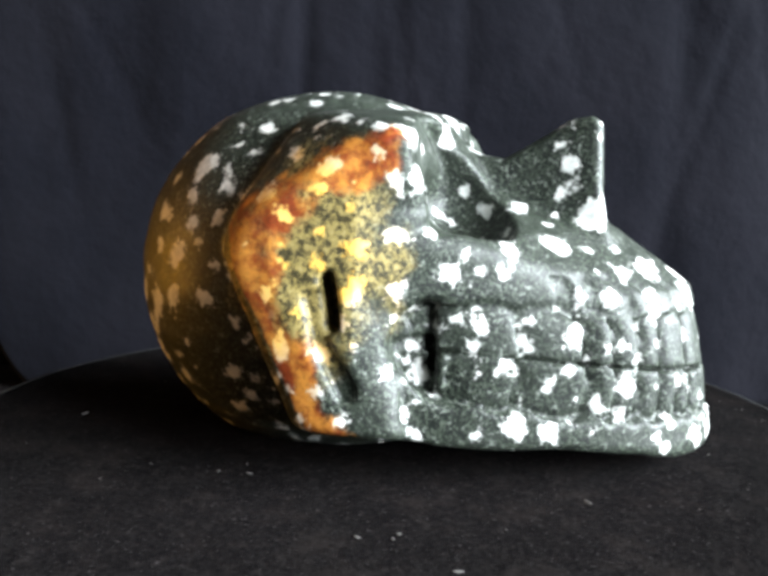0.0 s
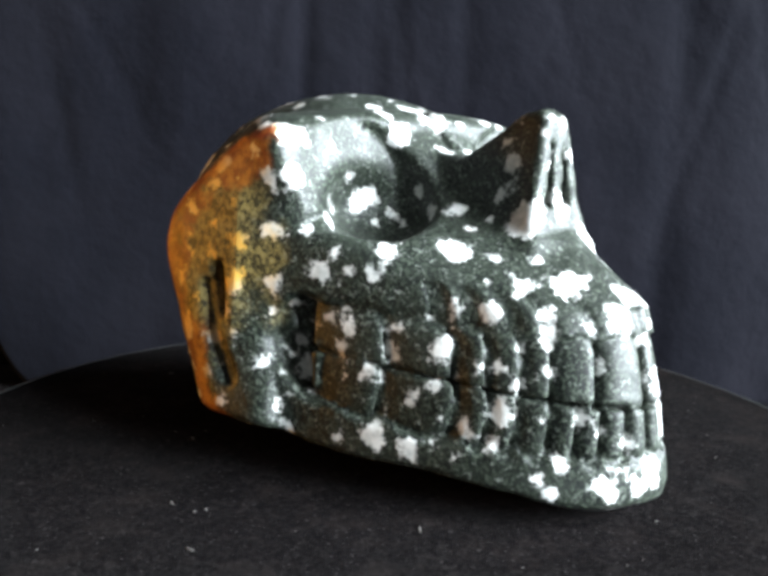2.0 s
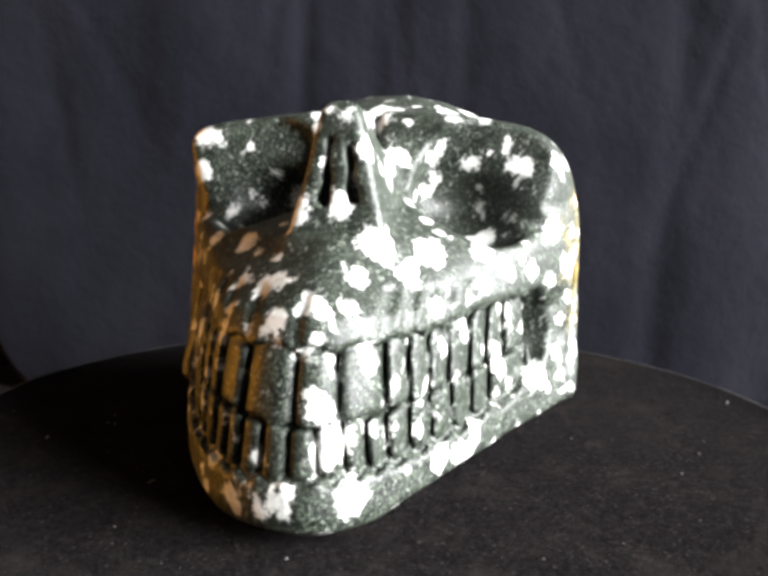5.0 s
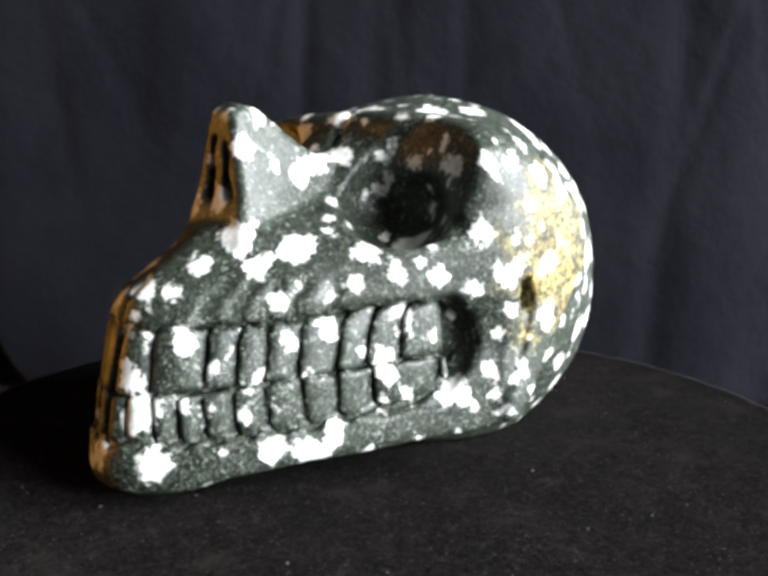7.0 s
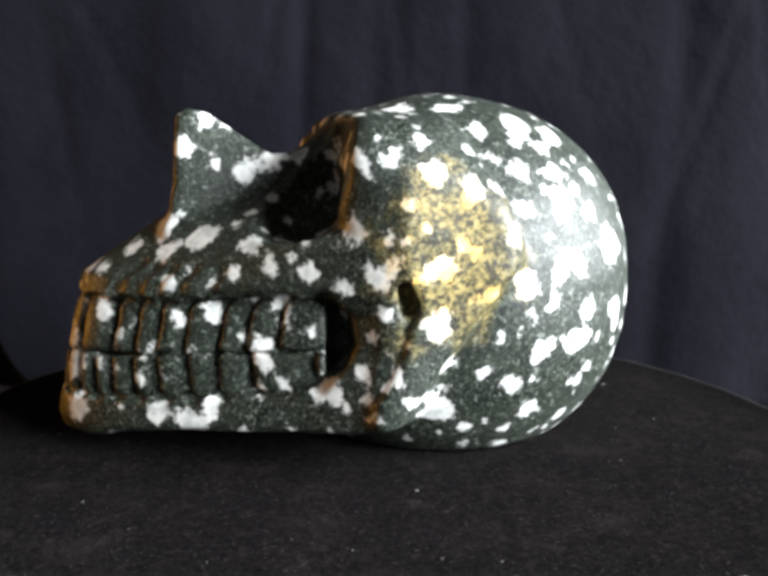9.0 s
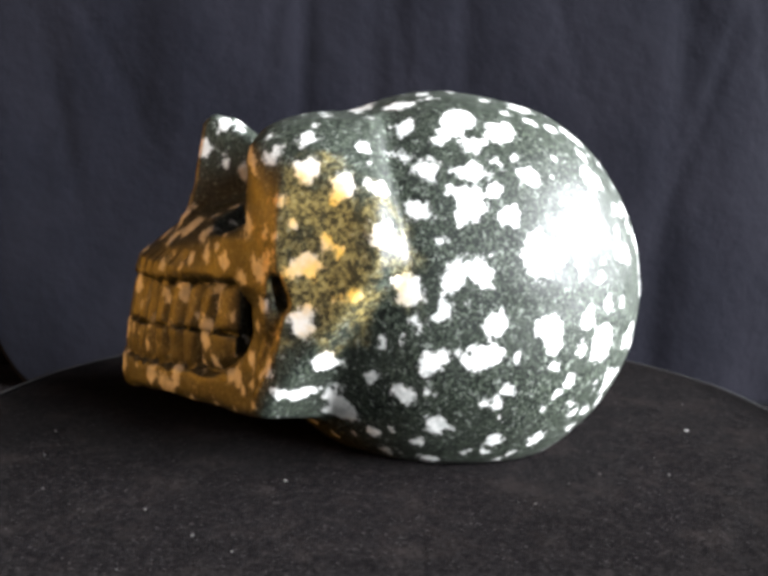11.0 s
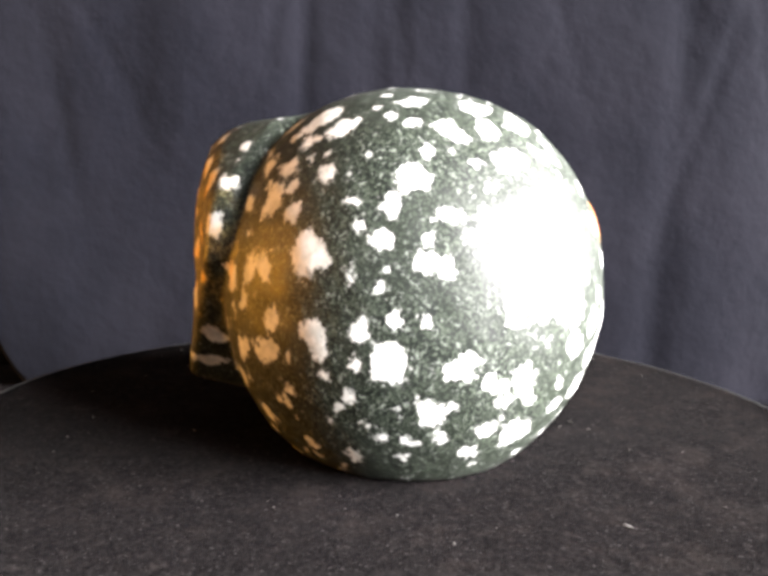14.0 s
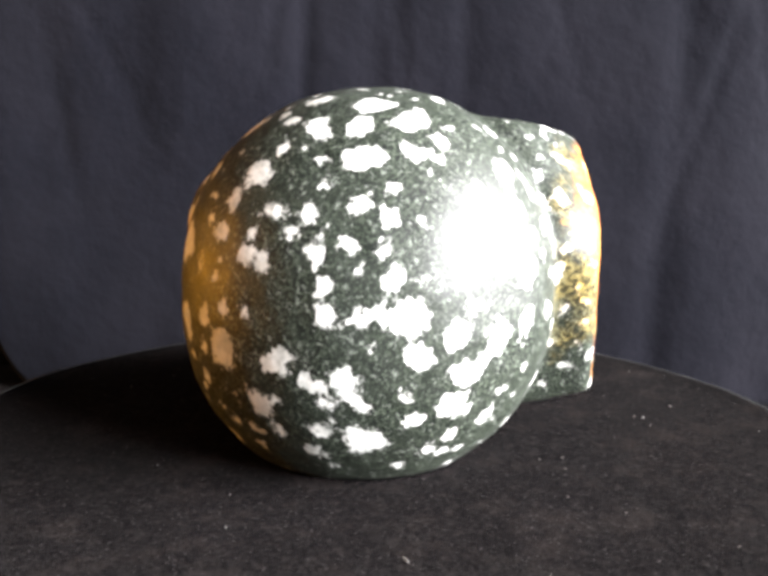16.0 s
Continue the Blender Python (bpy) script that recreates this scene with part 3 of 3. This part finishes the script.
def fleck_field(v):
    """How far each vertex lies outside the nearest white inclusion, in millimetres."""
    rng = np.random.RandomState(11)
    spots = [(a, b, c, r * 1.10) for a, b, c, r in SIDE_B_FLECKS + BACK_A_FLECKS + JAW_B_FLECKS + BACK_B_FLECKS + PLATE_B_FLECKS + JAW_A_FLECKS + PLATE_A_FLECKS + NOSE_AND_BROW_FLECKS + SIDE_A_FLECKS + CROWN_FLECKS]
    for _ in range(1100):
        p = v[rng.randint(len(v))]
        r = float(rng.choice([0.5, 0.7, 0.95, 1.25], p=[0.36, 0.30, 0.22, 0.12]))
        if all((p[0] - s[0]) ** 2 + (p[1] - s[1]) ** 2 + (p[2] - s[2]) ** 2 > ((r + s[3]) * 1.1 + 1.0) ** 2 for s in spots):
            spots.append((p[0], p[1], p[2], r))
    best = np.full(len(v), 9.0)
    for x, y, z, r in spots:
        near = np.where(np.abs(v - (x, y, z)).max(axis=1) < r + 6)[0]
        d = v[near] - (x, y, z)
        n = rng.normal(size=(14, 3))
        n /= np.linalg.norm(n, axis=1)[:, None]
        d = (d @ n.T / rng.uniform(0.62, 1.15, 14)).max(axis=1) * 0.75 + np.sqrt((d * d).sum(1)) * 0.25 - r
        best[near] = np.minimum(best[near], d)
    return best


def carved_skull():
    v, q = surface(skull_field, (-47, -38, -1.5), (60, 38, 62), 0.5)
    me = bpy.data.meshes.new("carved_skull")
    me.from_pydata((v * MM).tolist(), [], q.tolist())
    me.materials.append(STONE)
    me.shade_smooth()
    me.attributes.new("fleck", "FLOAT", "POINT").data.foreach_set("value", fleck_field(v).astype(np.float32))
    Y = np.abs(v[:, 1])
    d = np.sqrt(((v[:, 0] + 2) / 15) ** 2 + ((Y - 34) / 9) ** 2 + ((v[:, 2] - 34) / 18) ** 2)
    me.attributes.new("stain", "FLOAT", "POINT").data.foreach_set("value", (np.clip(1.4 - d, 0, 1) * np.where(v[:, 1] < 0, 1.0, 0.72)).astype(np.float32))
    ridge = (v[:, 0] - 10.8) * -0.55 + (v[:, 2] - 53.5) * 0.835
    rear = (v[:, 0] + 13.9) * -0.904 + (v[:, 2] - 34) * -0.4275
    rust = np.maximum(np.clip(1 - (np.abs(ridge + 1.6) - 1.6) / 3.6, 0, 1) * np.clip((Y - 29) / 2, 0, 1) * np.clip((-rear - 0.3) / 0.8, 0, 1),
                      np.clip(1 - (np.abs(rear + 2.4) - 1.4) / 4.2, 0, 1) * np.clip((Y - 33.0) / 1.0, 0, 1) * np.clip((-rear - 0.3) / 0.8, 0, 1))
    rust = rust * (v[:, 1] < 0) * np.clip((v[:, 0] + 22) / 3, 0, 1) * np.clip((13 - v[:, 0]) / 3, 0, 1)
    me.attributes.new("rust", "FLOAT", "POINT").data.foreach_set("value", np.clip(rust, 0, 1).astype(np.float32))
    return tagged(new("carved_skull", me), "polished dark green stone skull carving with white flecks", "stone carving")


room()
table()
backdrop()
TURN = turntable()
SKULL = carved_skull()

# seconds and degrees turned, with the small halts of the drive
TURNED = [(0.0, 0.58), (0.5, 8.36), (1.0, 15.58), (1.5, 24.37), (2.0, 33.02), (2.5, 41.93), (3.0, 50.72), (3.5, 59.71), (6.0, 100.75), (6.5, 107.97), (7.0, 116.65),
          (7.5, 125.32), (8.0, 134.20), (8.5, 143.01), (11.0, 184.76), (11.5, 193.41), (12.0, 200.45), (12.5, 209.00), (13.0, 217.29), (13.5, 225.98), (14.0, 234.56),
          (14.5, 241.77), (15.0, 250.54), (15.5, 259.15), (16.0, 267.98)]


def motions():
    rows = [(t, pose(0, 0, 0, 0, 0, -15 - a)) for t, a in TURNED]
    walk(TURN, rows)
    walk(SKULL, rows)


motions()
